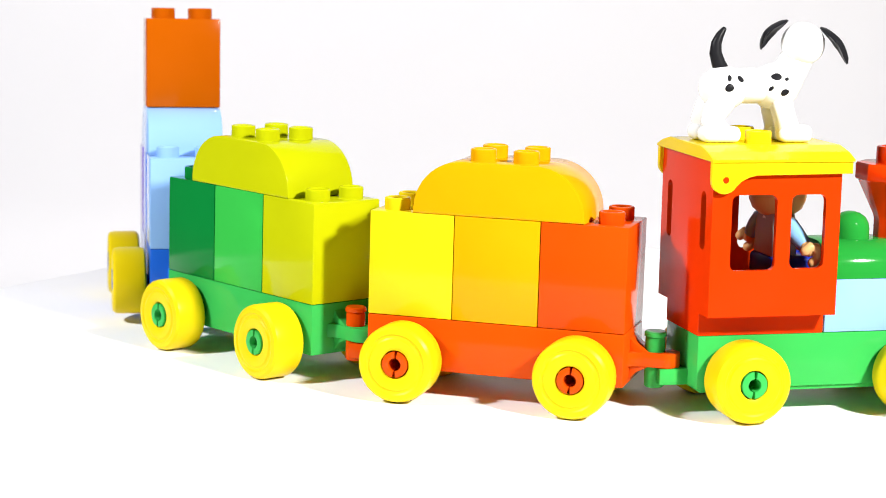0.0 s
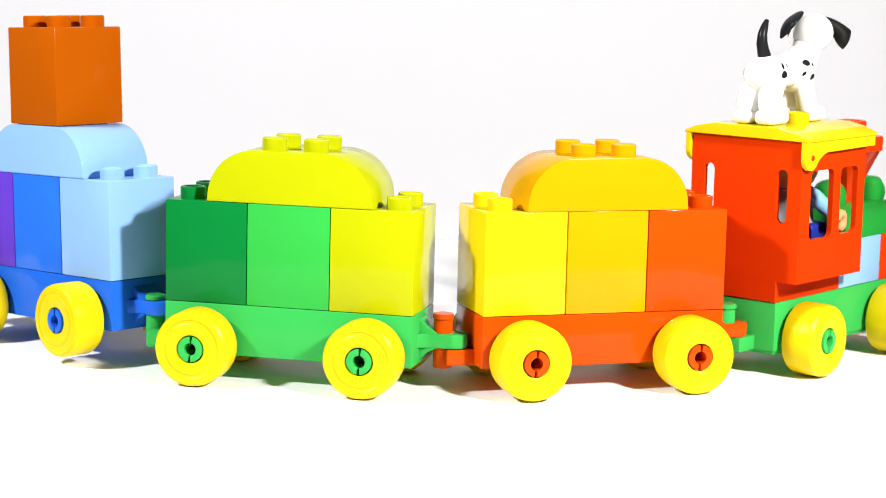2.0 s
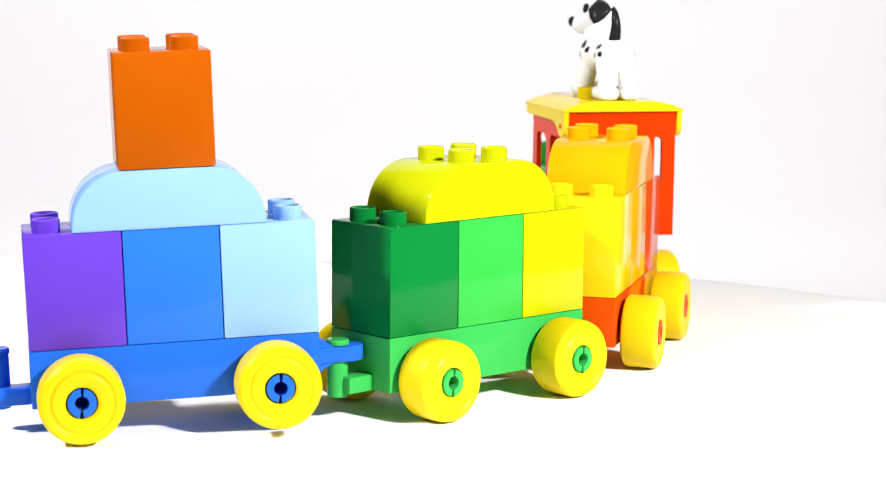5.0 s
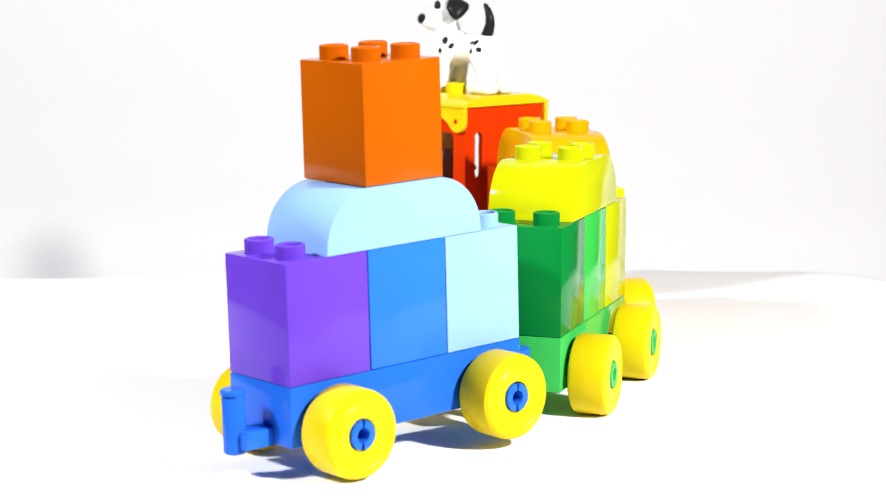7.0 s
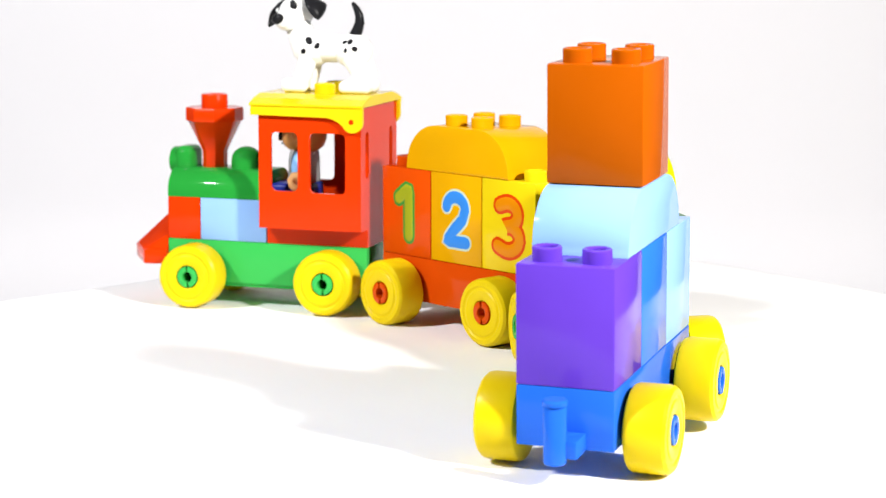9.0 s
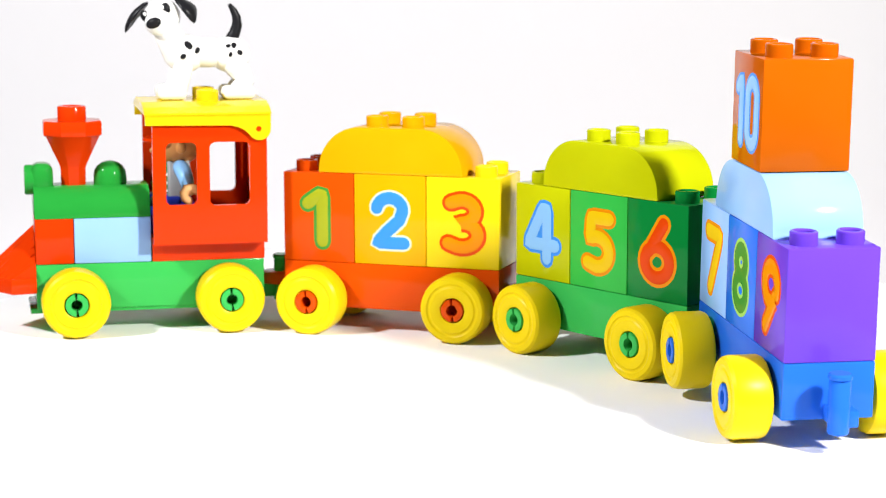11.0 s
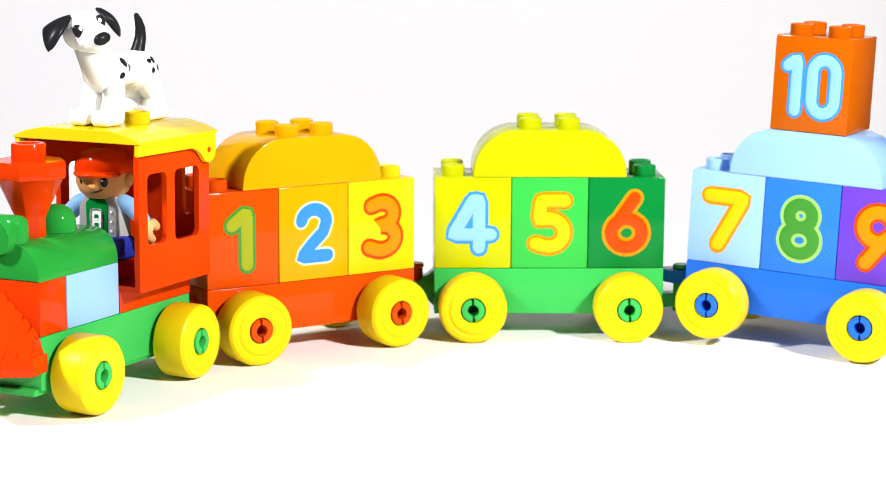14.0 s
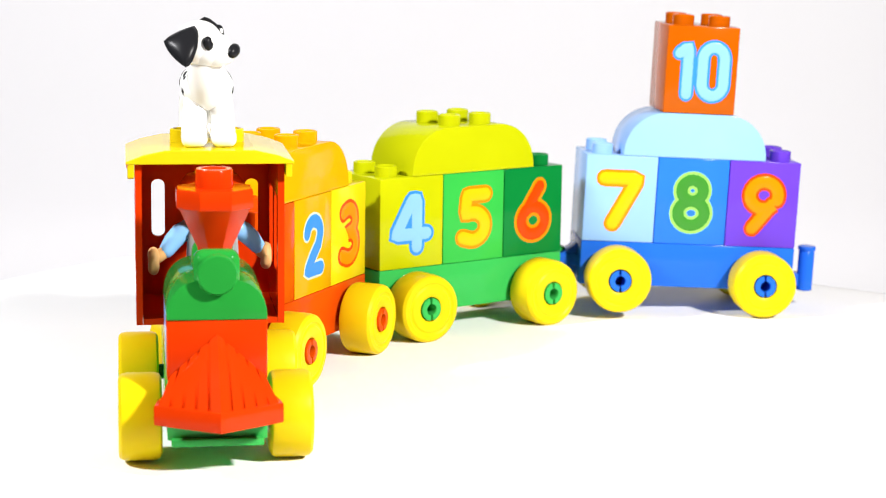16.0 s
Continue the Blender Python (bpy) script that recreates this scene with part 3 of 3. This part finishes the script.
    for s, x, z, k in spots:
        b = bmesh.new()
        turn, squash = rng.uniform(0, 3), rng.uniform(0.65, 0.9)
        sides = [(k * rng.uniform(0.8, 1.25)) for _ in range(6)]
        rings = [[b.verts.new((x * MM, s * (flank(x, z) + 0.16) * MM, z * MM))]]
        for f, lift in ((0.55, 0.16), (0.95, 0.13), (1.05, -0.3)):
            ring = []
            for j in range(12):
                d = sides[j // 2] if j % 2 == 0 else (sides[j // 2] + sides[(j // 2 + 1) % 6]) / 2
                a = 2 * math.pi * j / 12
                u, v = d * f * math.cos(a), d * f * squash * math.sin(a)
                px, pz = x + u * math.cos(turn) - v * math.sin(turn), z + u * math.sin(turn) + v * math.cos(turn)
                ring.append(b.verts.new((px * MM, s * (flank(px, pz) + lift) * MM, pz * MM)))
            rings.append(ring)
        for j in range(12):
            q = (j + 1) % 12
            b.faces.new((rings[0][0], rings[1][j], rings[1][q]))
            for a, c in zip(rings[1:], rings[2:]):
                b.faces.new((a[j], c[j], c[q], a[q]))
        bmesh.ops.recalc_face_normals(b, faces=list(b.faces))
        join(bm, b, 1)
    return tagged(part("dog_figure", bm, mats, sharp=60), "white plastic toy dalmatian with black ears on the cab roof", "toy dog")


DOG = dog()


# ---- how things turn ----
# seconds, degrees of the turntable, small drift in mm
TURN = [(0, -25.39, 0.44, 0.50), (0.5, -17.75, 0.76, 0.47), (1, -9.19, 0.57, 0.49), (1.5, 0.22, 0.45, 0.48), (2, 9.40, 0.36, 0.58),
        (2.5, 19.23, 0.30, 0.28), (3, 32.03, -0.01, 0.16), (5.5, 74.28, -1.49, 0.26), (6, 80.69, -0.63, 0.05), (6.5, 87.47, -0.38, -0.28),
        (7, 95.13, -0.39, 0.01), (7.5, 102.30, -0.40, -0.25), (8, 109.35, 0.21, -0.02), (8.5, 116.59, 0.11, 0.34), (9, 123.53, 0.15, 0.03),
        (11.5, 161.28, 0.26, -0.03), (12, 170.66, 0.23, -0.29), (12.5, 178.29, 0.13, 0.28), (13, 187.11, 0.09, -0.01), (13.5, 195.52, 0.31, 0.57),
        (14, 205.17, -0.02, 0.66), (14.5, 216.81, -0.41, 1.19), (15, 224.91, -0.68, 1.26), (15.5, 231.57, -1.03, 1.09), (16, 239.20, -1.13, 0.48)]


def turn_at(t):
    """Degrees and drift at t, by cubic pieces through the rows above."""
    k = max(i for i in range(len(TURN) - 1) if TURN[i][0] <= t + 1e-9)
    def slope(i, c):
        a, b = TURN[max(i - 1, 0)], TURN[min(i + 1, len(TURN) - 1)]
        return (b[c] - a[c]) / (b[0] - a[0])
    p, q = TURN[k], TURN[k + 1]
    h = q[0] - p[0]
    u = (t - p[0]) / h
    out = []
    for c in (1, 2, 3):
        a, b = (slope(k, c), slope(k + 1, c)) if c == 1 else ((q[c] - p[c]) / h, (q[c] - p[c]) / h)
        out.append((2 * u ** 3 - 3 * u ** 2 + 1) * p[c] + (u ** 3 - 2 * u ** 2 + u) * h * a + (3 * u ** 2 - 2 * u ** 3) * q[c] + (u ** 3 - u ** 2) * h * b)
    return out


def car_pose(x, y, z, yaw, pitch, roll):
    return pose(x * MM, y * MM, z * MM, 0, 0, yaw) @ pose(0, 0, 0, 0, -math.degrees(pitch), 0) @ pose(0, 0, 0, math.degrees(roll), 0, 0)


POSES = {
    "A": car_pose(146.14, -4.57, -0.64, 39.70, -0.0089, 0.0013),
    "B": car_pose(45.68, -48.90, 0.11, 8.36, -0.0139, -0.0074),
    "C": car_pose(-62.57, -34.19, 0.95, -23.29, -0.0083, -0.0139),
    "D": car_pose(-147.46, 34.18, 3.79, -53.76, 0.0405, -0.0109),
}


def motions():
    carried = [(TABLE, Matrix()), (LOCO, POSES["A"]), (DRIVER, POSES["A"]), (DOG, POSES["A"]), (WAGON_B, POSES["B"]), (WAGON_C, POSES["C"]), (WAGON_D, POSES["D"])]
    for ob, rest in carried:
        rows = []
        for i in range(65):
            t = i * 0.25
            a, dx, dy = turn_at(t)
            rows.append((t, pose(dx * MM, dy * MM, 0, 0, 0, a) @ rest))
        walk(ob, rows)


motions()
